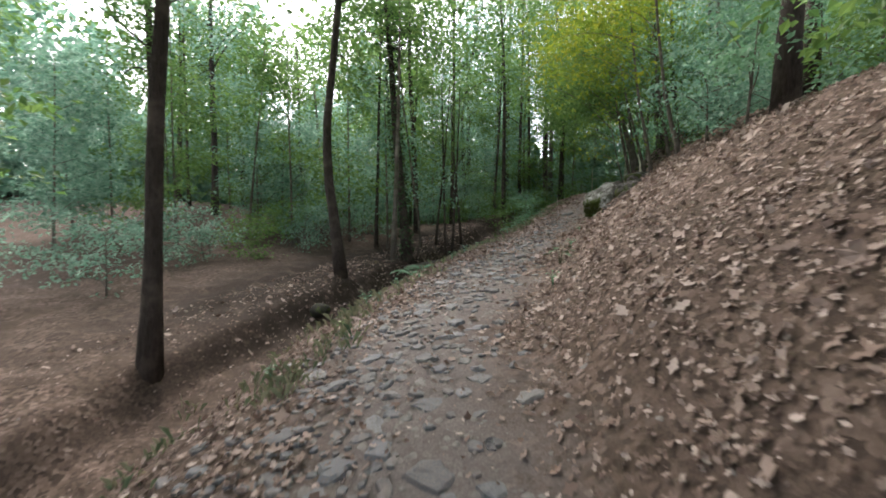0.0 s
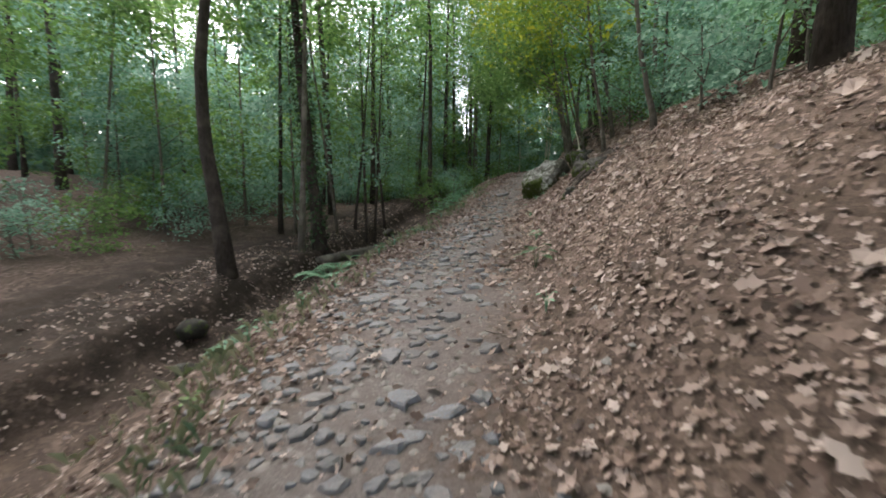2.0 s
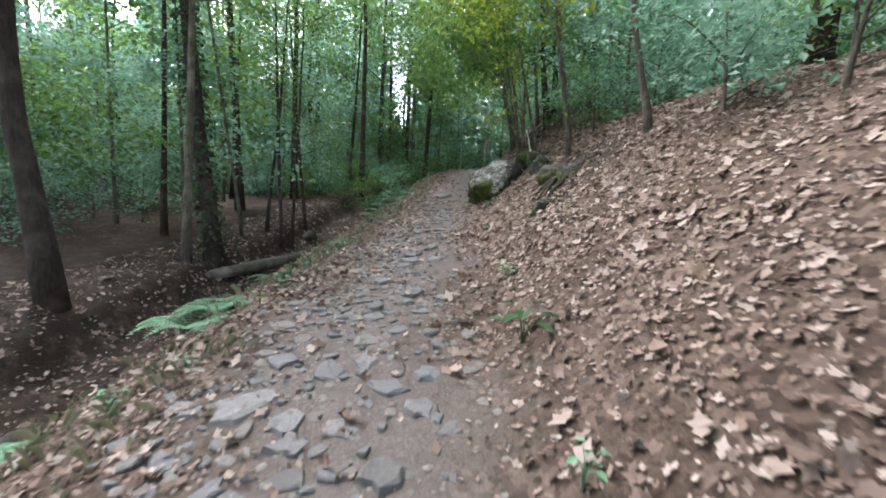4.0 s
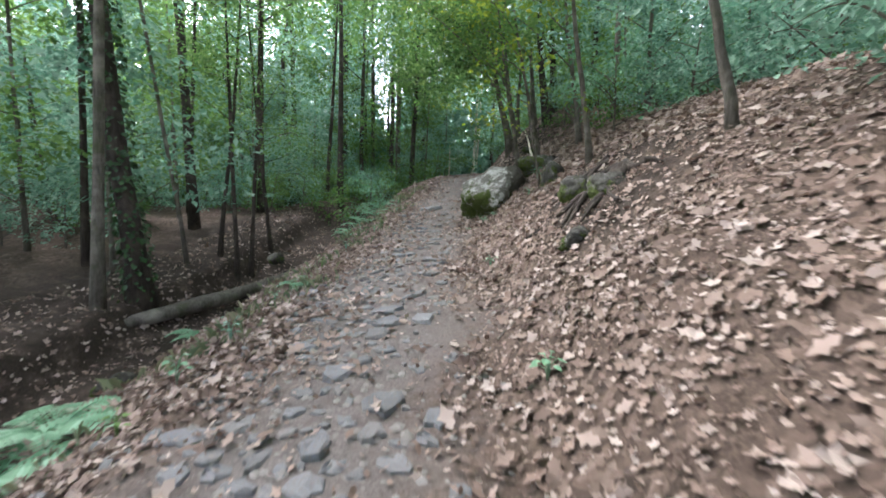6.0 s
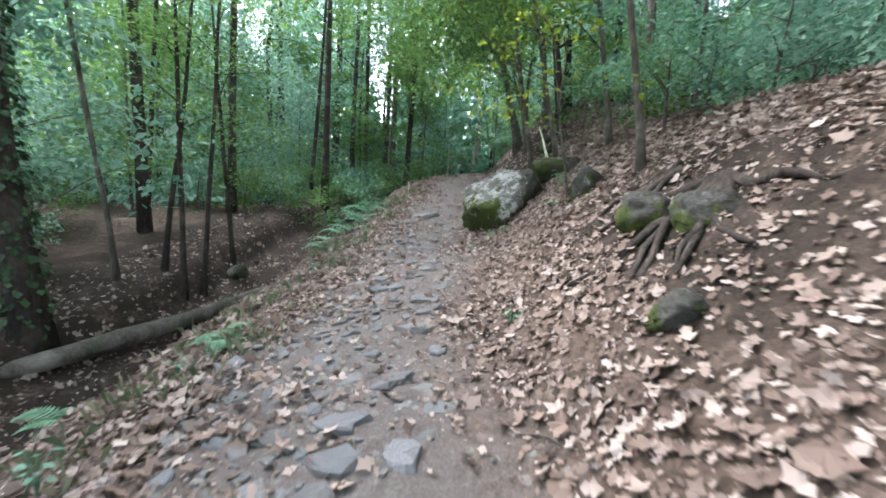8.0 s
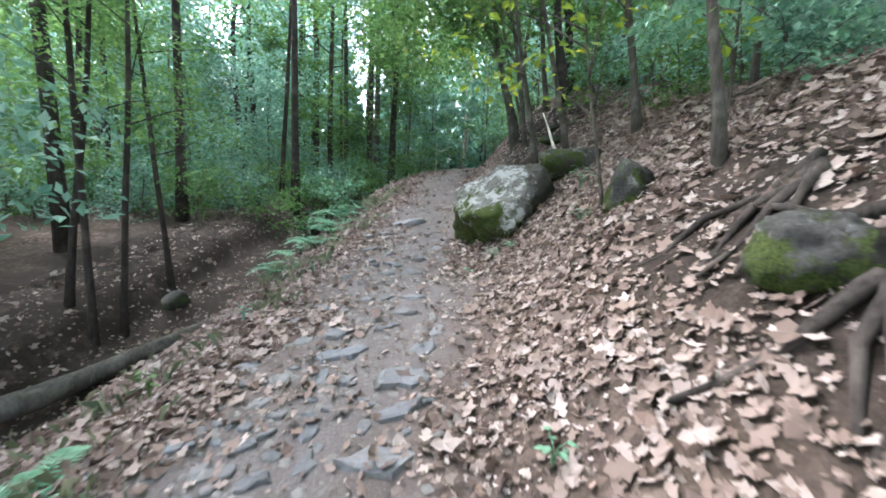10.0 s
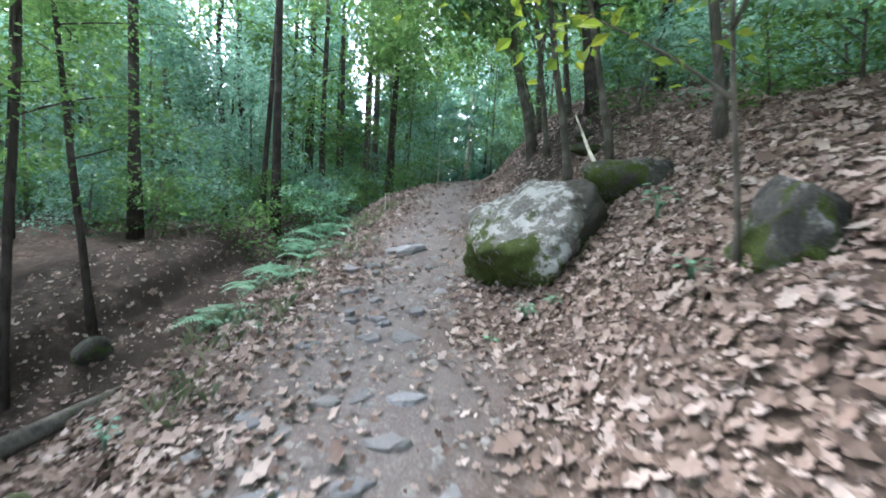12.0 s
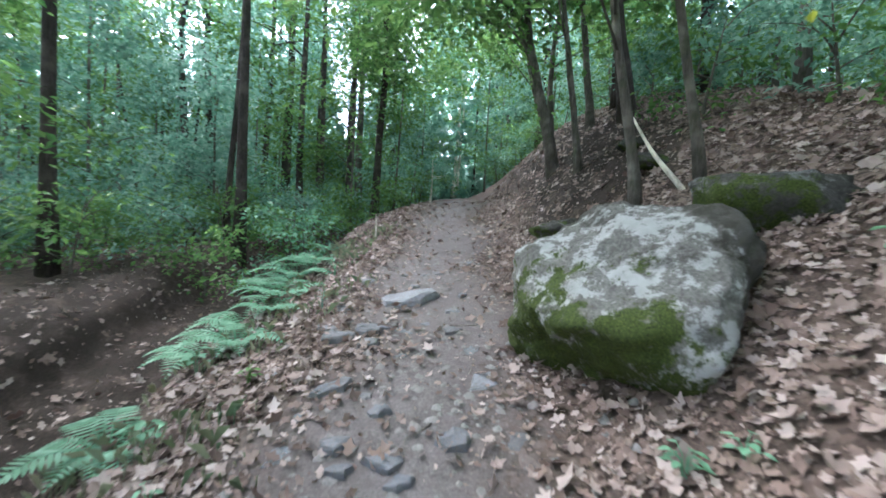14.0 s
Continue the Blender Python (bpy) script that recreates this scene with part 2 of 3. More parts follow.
def spread(lo, hi, step, reach):
    mid = list(np.arange(lo, hi + step / 2, step))
    out, d = [], step
    while d < reach:
        d *= 1.22
        out.append(d)
    far = np.cumsum(out)
    return np.array([*(lo - far[::-1]), *mid, *(hi + far)])


def build_ground():
    xs, ys = spread(-6, 13, .11, 260), spread(-3, 27, .11, 260)
    gx, gy = np.meshgrid(xs, ys)
    u = across(gx, gy)
    gz = surface(gx, gy)
    grain = np.random.default_rng(4).normal(0, .006, gz.shape)
    gz += grain * (np.abs(u) < 5)
    n, m = len(xs), len(ys)
    verts = np.stack([gx, gy, gz], -1).reshape(-1, 3)
    idx = np.arange(n * m).reshape(m, n)
    quads = np.stack([idx[:-1, :-1], idx[:-1, 1:], idx[1:, 1:], idx[1:, :-1]], -1)
    cu = (u[:-1, :-1] + u[1:, 1:]) / 2
    cy = gy[:-1, :-1]
    on_path = (np.abs(cu + .05) < 1.05 + .12 * np.sin(cy * 3.1)) & (cy > -9) & (cy < 25)
    zone = np.clip(1.2 - np.abs(u + .1 + .2 * np.sin(gy * 1.9) + .1 * np.sin(gy * 4.7 + 1)), -.5, 1.2) * (gy > -9) * (gy < 25)
    # ground turned near black in the ditch, the scarp under the bank trees and round the roots
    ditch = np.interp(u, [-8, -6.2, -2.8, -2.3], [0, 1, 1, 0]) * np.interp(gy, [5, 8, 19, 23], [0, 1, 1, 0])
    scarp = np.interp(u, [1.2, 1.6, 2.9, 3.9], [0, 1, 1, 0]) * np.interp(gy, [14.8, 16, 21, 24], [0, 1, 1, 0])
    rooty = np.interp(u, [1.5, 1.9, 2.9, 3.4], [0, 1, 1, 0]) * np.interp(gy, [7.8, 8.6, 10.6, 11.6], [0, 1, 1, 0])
    dark_ground = np.maximum(np.maximum(ditch, scarp), rooty)
    made = []
    for name, mask in (("ground", ~on_path), ("footpath", on_path)):
        f = quads[mask]
        used, flat = np.unique(f, return_inverse=True)
        ob = link_mesh(name, verts[used].tolist(), flat.reshape(-1, 4).tolist(), EARTH)
        at = ob.data.attributes.new("zone", "FLOAT", "POINT")
        at.data.foreach_set("value", zone.reshape(-1)[used].astype(np.float32))
        at = ob.data.attributes.new("dark_ground", "FLOAT", "POINT")
        at.data.foreach_set("value", dark_ground.reshape(-1)[used].astype(np.float32))
        made.append(ob)
    return made


ground, footpath = build_ground()
tagged(ground, "brown forest floor of soil and old leaves", "ground", kind="structure")
tagged(footpath, "trodden earth mule track with worn stones set in it", "path", kind="structure")


# ---------- leaves ----------
def leaf_cloud(pos, heading, tilt, size, rng, wide=.56, fold=.12):
    """Vertices and faces of single folded leaves at pos. heading: turn about z; tilt: droop of the tip."""
    n = len(pos)
    along = np.stack([np.cos(heading) * np.cos(tilt), np.sin(heading) * np.cos(tilt), -np.sin(tilt)], -1)
    roll = rng.normal(0, .5, n)
    side = np.stack([-np.sin(heading), np.cos(heading), np.zeros(n)], -1)
    up = np.cross(along, side)
    side = side * np.cos(roll)[:, None] + up * np.sin(roll)[:, None]
    up = np.cross(along, side)
    s = size[:, None]
    base = pos - along * s * .5
    tip = pos + along * s * .5
    a = pos + side * s * wide * .5 + up * s * fold
    b = pos - side * s * wide * .5 + up * s * fold
    verts = np.stack([base, a, tip, b], 1).reshape(-1, 3)
    k = np.arange(n)[:, None] * 4
    return verts, (k + np.array([0, 1, 2, 3])).tolist()


def sprays(centres, rng, leaves, reach, size, droop=.35, flat=.22):
    """Layered sprays of leaves, one round each centre."""
    n = len(centres) * leaves
    c = np.repeat(centres, leaves, 0)
    ang, r = rng.uniform(0, 2 * np.pi, n), reach * np.sqrt(rng.uniform(0, 1, n))
    p = c + np.stack([np.cos(ang) * r, np.sin(ang) * r, rng.normal(0, flat * reach, n) - .25 * r * r / reach], -1)
    return leaf_cloud(p, ang + rng.normal(0, .8, n), rng.normal(droop, .4, n), size * rng.uniform(.6, 1.35, n), rng)


def tube(points, radii, sides=9, rng=None, bumps=.06):
    """A tapered tube through points, closed at its end."""
    pts = np.array(points, float)
    verts, faces = [], []
    ref = np.array([1.0, .13, .07])
    for i, p in enumerate(pts):
        d = pts[min(i + 1, len(pts) - 1)] - pts[max(i - 1, 0)]
        d /= np.linalg.norm(d)
        a = np.cross(d, ref)
        a /= np.linalg.norm(a)
        b = np.cross(d, a)
        for k in range(sides):
            w = 2 * math.pi * k / sides
            r = radii[i] * (1 + (rng.normal(0, bumps) if rng is not None else 0))
            verts.append(p + (a * math.cos(w) + b * math.sin(w)) * r)
    for i in range(len(pts) - 1):
        for k in range(sides):
            q = (k + 1) % sides
            faces.append((i * sides + k, i * sides + q, (i + 1) * sides + q, (i + 1) * sides + k))
    top = len(verts)
    verts.append(pts[-1] + (pts[-1] - pts[-2]) * .15)
    faces += [((len(pts) - 1) * sides + k, (len(pts) - 1) * sides + (k + 1) % sides, top) for k in range(sides)]
    faces.append(tuple(range(sides - 1, -1, -1)))
    return verts, faces


def bent(points, steps):
    """Points along a smooth line through the given ones."""
    pts = np.array(points, float)
    t = np.linspace(0, len(pts) - 1, steps)
    ks = np.arange(len(pts))
    fine = np.stack([np.interp(t, ks, pts[:, i]) for i in range(3)], -1)
    for _ in range(3):
        fine[1:-1] = (fine[:-2] + 2 * fine[1:-1] + fine[2:]) / 4
    return fine


def make_tree(line, radius, crown, rng, bark, leaf, label, limbs=6, ivy=False, name="tree", low=.45, clumps=110, reach=.65, size=.16, width=2.5, per=32, side_bias=None):
    """A tree whose trunk follows line (from its base, metres). crown: height at which leaves begin, as a share."""
    base = np.array(line[0], float)
    ob = empty(name, base[0], base[1])
    shift = np.array([base[0], base[1], ground_at(base[0], base[1])])
    pts = bent(np.array(line, float) - base, 14)
    pts[1:-1, :2] += np.cumsum(rng.normal(0, radius * .12, (12, 2)), 0)
    pts[0, 2] -= .25
    share = np.linspace(0, 1, 14)
    radii = radius * (1 - .8 * share ** 1.2)
    radii[0] *= 1.45
    radii[1] *= 1.1
    link_mesh("trunk", *tube(pts, radii, 10, rng), bark, ob)
    height = pts[-1, 2]
    spots = []
    for i in range(limbs):
        f = low + (0.95 - low) * (i + rng.uniform(0, .8)) / limbs
        root = np.array([np.interp(f, share, pts[:, k]) for k in range(3)])
        w = rng.uniform(0, 2 * math.pi) if side_bias is None else rng.normal(side_bias, .7)
        out = width * rng.uniform(.6, 1.1) * (1.15 - .5 * f)
        end = root + np.array([math.cos(w) * out, math.sin(w) * out, out * rng.uniform(.15, .7)])
        middle = (root + end) / 2 + np.array([0, 0, out * .12]) + rng.normal(0, .08, 3)
        r0 = max(.012, radius * .36 * (1 - .6 * f))
        limb = bent([root, middle, end], 7)
        link_mesh("limb", *tube(limb, np.linspace(r0, r0 * .25, 7), 6, rng), bark, ob)
        spots += [limb[k] for k in (3, 4, 5, 6)]
    spots = np.array(spots)
    pick = spots[rng.integers(0, len(spots), clumps)]
    centres = pick + rng.normal(0, 1, (clumps, 3)) * np.array([width * .3, width * .3, width * .22])
    link_mesh("crown", *sprays(centres, rng, per, reach, size), leaf, ob, soft=False)
    if ivy:
        n = 1500
        f = rng.uniform(.02, .75, n)
        c = np.stack([np.interp(f, share, pts[:, k]) for k in range(3)], -1)
        ang = rng.uniform(0, 2 * np.pi, n)
        r = radius * (1.1 + rng.exponential(.25, n))
        p = c + np.stack([np.cos(ang) * r, np.sin(ang) * r, rng.normal(0, .05, n)], -1)
        v, f4 = leaf_cloud(p, ang, rng.uniform(.5, 1.3, n), rng.uniform(.06, .12, n), rng, .9)
        link_mesh("ivy", v, f4, IVY, ob, "dark climbing ivy", soft=False)
    return tagged(ob, label, "tree")


rng = np.random.default_rng(11)
POLE = "tall slender woodland tree with dark bark and a high leafy crown"


def tall(line, top, radius, **kw):
    """A tree given by two or three points of its trunk, carried on upwards to the height top."""
    a, b = np.array(line[-2], float), np.array(line[-1], float)
    way = (b - a) / (b[2] - a[2])
    way[:2] *= .6
    gz = ground_at(line[0][0], line[0][1])
    pts = [(line[0][0], line[0][1], gz), *line[1:]]
    if gz + top > b[2] + .5:
        pts.append(tuple(b + way * (gz + top - b[2])))
    return make_tree(pts, radius, .5, rng, kw.pop("bark", BARK), kw.pop("leaf", GREEN), kw.pop("label", POLE), **kw)


# trees beyond the ditch
tall([(-2.78, 11.12, .1), (-3.32, 11.3, 3.8), (-2.9, 11.5, 7.8)], 15, .15, low=.5, label="dark leaning woodland tree standing over the ditch")
tall([(-1.2, 13.9, .4), (-1.43, 14, 2.8), (-1.72, 14.2, 6.4), (-2, 14.4, 9.3)], 16, .17, ivy=True, low=.55, label="tall dark tree wrapped in ivy beyond the ditch")
tall([(-1.66, 13.4, .4), (-1.44, 13.6, 4.4), (-1.42, 13.75, 6.8)], 9, .085, bark=BARK_GREY, clumps=40, label="slim grey trunk beside the ivy-clad tree")
tall([(-1.2, 19, .9), (-1.4, 19.3, 7), (-1.6, 19.6, 12.5)], 17, .13)
tall([(5.4, 35.5, 1.5), (5.45, 35.7, 8), (5.6, 36, 15)], 21, .27, low=.4, clumps=150, label="straight dark woodland tree standing below the path")
tall([(5.05, 27, 2.8), (5, 27.2, 5.4), (5.2, 27.6, 12.5)], 17, .13)
tall([(8.06, 32.6, 3.5), (8.27, 33.3, 10.3)], 18, .18)
tall([(12.06, 37.7, 4), (12.12, 38.2, 11)], 18, .21)
tall([(8.8, 33.5, 4), (8.8, 34, 11)], 18, .2, bark=BARK_GREY)
tall([(6.3, 30, 4), (6.35, 30.6, 12)], 17, .12)
for x, y in ((.1, 15.9), (.35, 16.2), (.8, 17.4), (-.3, 16.3)):
    lean = rng.normal(0, .4)
    tall([(x, y, .7), (x + lean, y + .2, 4.5)], 7, .05, low=.3, width=1.5, clumps=45, reach=.5, size=.085, name="young_tree", label="thin young tree growing in a clump beyond the ditch")

# trees on the bank
BANK = "slender grey tree rooted in the bank above the path"
tall([(8.62, 18.45, 4.1), (8.25, 18.9, 6.3), (8.1, 19.2, 8.1)], 11, .1, bark=BARK_GREY, low=.3, side_bias=3.3, width=2.9, clumps=110, label="leaning grey tree rooted in the bank above the path")
tall([(10.1, 20.3, 4.8), (10.1, 20.6, 6.5), (10.5, 20.7, 9.1)], 11, .08, bark=BARK_GREY, low=.35, label=BANK)
tall([(9.85, 18.8, 5), (9.7, 19.3, 8.3)], 11, .08, bark=BARK_GREY, low=.35, side_bias=3.3, label=BANK)
tall([(8.95, 18.75, 4.2), (8.3, 19.2, 6.7), (7.8, 19.5, 7.7)], 8.5, .05, bark=BARK_GREY, low=.3, side_bias=3.6, width=2.4, label="thin tree bowed out over the path")
tall([(9.5, 17.6, 5), (9.3, 17.9, 7.7)], 12, .14, low=.35, label=BANK)
tall([(10.6, 18.8, 5.5), (10.5, 19.1, 8.3)], 12, .14, low=.35, label=BANK)

# young trees that arch over the path with yellowing leaves
YELLOW = "young tree with yellowing leaves arching over the path from the bank"
for line, top, bias in (([(5.6, 11, 3), (5.3, 11.2, 5)], 6.5, 3.0), ([(7.3, 14.8, 4), (6.7, 15, 6)], 7.5, 3.2), ([(4.7, 8.2, 2.4), (4.5, 8.5, 4.5)], 7, 2.6)):
    tall(line, top, .05, bark=BARK_GREY, leaf=LIME, low=.5, side_bias=bias, width=2.2, clumps=110, reach=.5, size=.115, name="young_tree", label=YELLOW)

# leafy trees on the bank whose boughs reach over the path
ARCH = "grey-barked tree on the bank with leafy boughs arching over the path"
for line, top, bias in (([(7.0, 15.3, 3.6), (6.6, 15.5, 5.4)], 4.6, 3.3), ([(8.2, 17.4, 4.4), (7.9, 17.7, 6.4)], 5, 3.4), ([(7.4, 13.4, 4), (7.1, 13.7, 6)], 5, 3.2), ([(10.5, 20.9, 4.9), (10.1, 21.4, 7.2)], 6.5, 3.6)):
    tall(line, top, .06, bark=BARK_GREY, low=.36, limbs=9, side_bias=bias, width=3.2, clumps=105, reach=.5, size=.12, per=28, label=ARCH)
tall([(5.3, 11.9, 2.6), (5.0, 11.9, 3.6)], 2.3, .018, bark=BARK_GREY, leaf=LIME, low=.4, limbs=6, side_bias=3.3, width=1.1, clumps=20, reach=.3, size=.1, per=12, name="young_tree", label="small shrub with yellow leaves leaning from the bank")

# broken pale trunks and the small pale sapling further on
for x, y, r in ((16.85, 38.1, .13), (17.35, 38.5, .1)):
    tall([(x, y, 4.0), (x + .42, y + .3, 12.5)], 9, r, bark=BARK_PALE, limbs=2, low=.8, clumps=6, label="pale bare trunk with peeling bark")
tall([(9.1, 25.1, 3.8), (9.15, 25.2, 5.2)], 1.9, .035, bark=BARK_PALE, leaf=COOL, low=.5, width=.6, clumps=14, size=.1, reach=.35, name="sapling", label="small pale-stemmed sapling with light leaves")


# woods behind, copied from a few grown models
def models(kind, n):
    out = []
    for i in range(n):
        far = -60 - 8 * i
        if kind == "pole":
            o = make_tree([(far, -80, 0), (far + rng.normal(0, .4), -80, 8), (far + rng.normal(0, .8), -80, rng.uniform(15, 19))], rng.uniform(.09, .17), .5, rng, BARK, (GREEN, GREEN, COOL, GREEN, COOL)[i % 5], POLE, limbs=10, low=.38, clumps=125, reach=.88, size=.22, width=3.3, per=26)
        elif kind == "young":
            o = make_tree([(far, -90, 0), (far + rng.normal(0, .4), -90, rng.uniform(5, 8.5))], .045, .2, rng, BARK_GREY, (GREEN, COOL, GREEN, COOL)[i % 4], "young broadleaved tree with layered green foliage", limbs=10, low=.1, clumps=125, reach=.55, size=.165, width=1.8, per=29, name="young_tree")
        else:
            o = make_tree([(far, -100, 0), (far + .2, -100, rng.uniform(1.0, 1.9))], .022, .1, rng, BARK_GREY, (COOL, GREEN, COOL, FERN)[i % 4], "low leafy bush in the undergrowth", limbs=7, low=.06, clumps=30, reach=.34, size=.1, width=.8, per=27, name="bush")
            o["category"] = "bush"
        out.append(o)
    return out


def scatter(kind, group, n_models, count, low_u, high_u, gap, box, behind=.12, clear=.85):
    base = models(kind, n_models)
    placed = []
    for _ in range(count * 60):
        if len(placed) >= count:
            break
        x, y = rng.uniform(box[0], box[1]), rng.uniform(box[2], box[3])
        u = float(across(np.array([x]), np.array([y]))[0])
        if low_u < u < high_u and y < 25.5 or any((x - a) ** 2 + (y - b) ** 2 < gap * gap for a, b in placed):
            continue
        if y < 40 and abs(x - (3.2 + (y - 12.3) * .535)) < 1.5:
            continue
        if kind == "bush" and -8 < u < 0 and y < 20:
            continue
        if kind == "pole" and u < 0 and y < 21 and -9 < x:
            continue
        if kind != "bush" and u < 0 and y < 15.5 and x > -9 and rng.uniform() < clear:
            continue
        if not -1.1 < math.atan2(x, y + 3) < 1.3 and rng.uniform() > behind:
            continue
        placed.append((x, y))
        src = base[len(placed) - 1] if len(placed) <= n_models else None
        m = pose(x, y, ground_at(x, y), 0, 0, rng.uniform(0, 360))
        if src is not None:
            src.matrix_basis = m
            src["group"] = group
        else:
            copy_thing(base[int(rng.integers(n_models))], m)


# the high behind share adds unseen poles at the back to dim the ground
scatter("pole", "trees of the wood", 5, 64, -4.4, 3.6, 2.4, (-20, 28, -11, 46), .6)
scatter("young", "young trees of the wood", 8, 84, -5.4, 3.2, 1.7, (-16, 24, 3, 40), .05)
scatter("bush", "bushes of the undergrowth", 6, 210, -2.6, 3.3, .7, (-9, 16, 6, 34))

# broad trees added, mostly out of view, so their crowns shade the lower path
for x, y in ((-3.4, -1.8), (2.8, -2.4), (-3.3, 2.4), (3.6, 2.0), (-4.4, 6.0), (4.6, 5.6), (.6, -5.5), (-1.8, -6.5)):
    z = ground_at(x, y)
    tall([(x, y, z), (x + rng.normal(0, .2), y, z + 6)], rng.uniform(10, 12), .13, limbs=10, low=.55, clumps=210, per=26, reach=.8, size=.24, width=4.2, label="broad tree added, mostly out of view, to shade the lower path")

# bare dark stems between the trees
for _ in range(34):
    x, y = rng.uniform(-9, 12), rng.uniform(15, 34)
    if -5 < float(across(np.array([x]), np.array([y]))[0]) < 3.4 and y < 25 or abs(x - (3.2 + (y - 12.3) * .535)) < 1.5:
        continue
    z = ground_at(x, y)
    tall([(x, y, z), (x + rng.normal(0, .45), y, z + 6)], rng.uniform(9, 14), rng.uniform(.04, .085), limbs=4, low=.55, clumps=26, per=26, size=.2, bark=BARK_GREY if rng.uniform() < .5 else BARK, name="thin_tree", label="thin bare-stemmed tree in the crowded wood")


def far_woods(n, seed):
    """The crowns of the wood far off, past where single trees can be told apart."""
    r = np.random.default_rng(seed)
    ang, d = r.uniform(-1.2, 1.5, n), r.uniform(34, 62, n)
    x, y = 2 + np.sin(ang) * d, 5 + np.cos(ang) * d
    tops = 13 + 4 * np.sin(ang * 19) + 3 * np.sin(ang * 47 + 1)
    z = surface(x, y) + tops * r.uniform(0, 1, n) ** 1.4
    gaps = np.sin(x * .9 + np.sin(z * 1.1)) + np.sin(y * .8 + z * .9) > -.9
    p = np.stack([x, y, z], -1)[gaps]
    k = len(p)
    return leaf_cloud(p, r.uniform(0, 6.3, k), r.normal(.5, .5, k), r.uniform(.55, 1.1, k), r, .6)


# no real haze here: the pale blue-green leaf colour stands in for it
tagged(link_mesh("far_woods", *far_woods(120000, 5), COOL, soft=False), "foliage of the woods further off, haze put into its pale colour", "woods", kind="stuff")


# ---------- the boulder ----------
def rock(name, where, size, seed, material, turn=0, tilt=0, lean=0, detail=4, rough=.1, planes=9, faces=()):
    """An angular rock: a ball cut by planes, with its edges worn and its faces uneven."""
    r = np.random.default_rng(seed)
    cuts = [(Vector(r.normal(0, 1, 3)).normalized(), r.uniform(.62, .9)) for _ in range(planes)]
    cuts += [(Vector(n).normalized(), d) for n, d in faces]
    off = Vector((seed * 3.7, seed * 1.9, seed * 5.3))
    bm = bmesh.new()
    bmesh.ops.create_icosphere(bm, subdivisions=detail, radius=1)
    for v in bm.verts:
        p = v.co.normalized()
        soft = 1.0
        for n, d in cuts:
            q = n.dot(p)
            if q > .05:
                soft += (q / d) ** 22
        k = soft ** (-1 / 22)
        k *= 1 + noise.noise(p * 1.4 + off) * rough + noise.noise(p * 4 + off) * rough * .6 + noise.noise(p * 11 + off) * rough * .32 + noise.noise(p * 27 + off) * rough * .12
        v.co = p * k
    bmesh.ops.scale(bm, vec=size, verts=bm.verts)
    bmesh.ops.rotate(bm, matrix=Euler((radians(tilt), radians(lean), radians(turn))).to_matrix(), verts=bm.verts)
    me = bpy.data.meshes.new(name)
    bm.to_mesh(me)
    bm.free()
    me.shade_smooth()
    me.materials.append(material)
    ob = new(name, me)
    ob.location = where
    return ob


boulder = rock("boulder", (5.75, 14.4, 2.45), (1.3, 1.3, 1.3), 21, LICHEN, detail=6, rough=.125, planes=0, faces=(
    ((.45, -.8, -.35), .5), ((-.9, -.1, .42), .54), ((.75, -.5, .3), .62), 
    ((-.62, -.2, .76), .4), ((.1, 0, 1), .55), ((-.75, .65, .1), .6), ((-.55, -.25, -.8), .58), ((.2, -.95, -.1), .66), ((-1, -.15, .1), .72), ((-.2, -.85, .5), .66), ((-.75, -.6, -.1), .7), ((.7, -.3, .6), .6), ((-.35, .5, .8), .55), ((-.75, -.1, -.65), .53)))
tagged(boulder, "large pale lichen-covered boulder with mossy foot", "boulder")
for x, y, up, s, seed in ((6.8, 14.0, .02, (.6, .5, .38), 8), (4.35, 9.3, 0, (.26, .22, .2), 12), (7.0, 16.4, .02, (.5, .35, .2), 14),
                          (5.5, 11.75, -.04, (.42, .34, .34), 15), (4.4, 9.8, .04, (.3, .24, .24), 16), (3.65, 8.85, -.08, (.3, .22, .16), 23), (7.7, 15.7, .04, (.34, .26, .14), 18), (8.3, 16.5, .04, (.3, .24, .12), 19), (4.5, 9.9, 0, (.2, .16, .14), 22)):
    tagged(rock("rock", (x, y, ground_at(x, y) + up), s, seed, MOSSY, seed * 40, rough=.22, planes=12), "dark mossy rock half buried in the leafy bank", "rock", group="rocks in the bank")
for x, y, a, seed in ((-2.1, 8.9, .3, 31), (-2.5, 8.2, .24, 32), (-1.75, 9.6, .22, 33), (-1.9, 7.4, .26, 34), (-2.9, 9.4, .34, 35), (-1.2, 10.6, .2, 36), (-1.0, 11.8, .26, 37), (.9, 17.0, .3, 38)):
    tagged(rock("rock", (x, y, ground_at(x, y) + a * .15), (a, a * .75, a * .6), seed, MOSSY, seed * 50), "dark damp stone lying in the ditch", "rock", group="stones in the ditch")

# fallen log in the ditch
log = empty("fallen_log", .15, 14.6, .28)
link_mesh("log", *tube(bent([(-1.5, -1.2, -.12), (0, 0, .02), (1.4, 1.3, .28)], 10), [.11, .13, .13, .13, .12, .12, .11, .1, .09, .07], 12, rng, .08), BARK_GREY, log)
tagged(log, "dark fallen log lying in the ditch beside the path", "log")


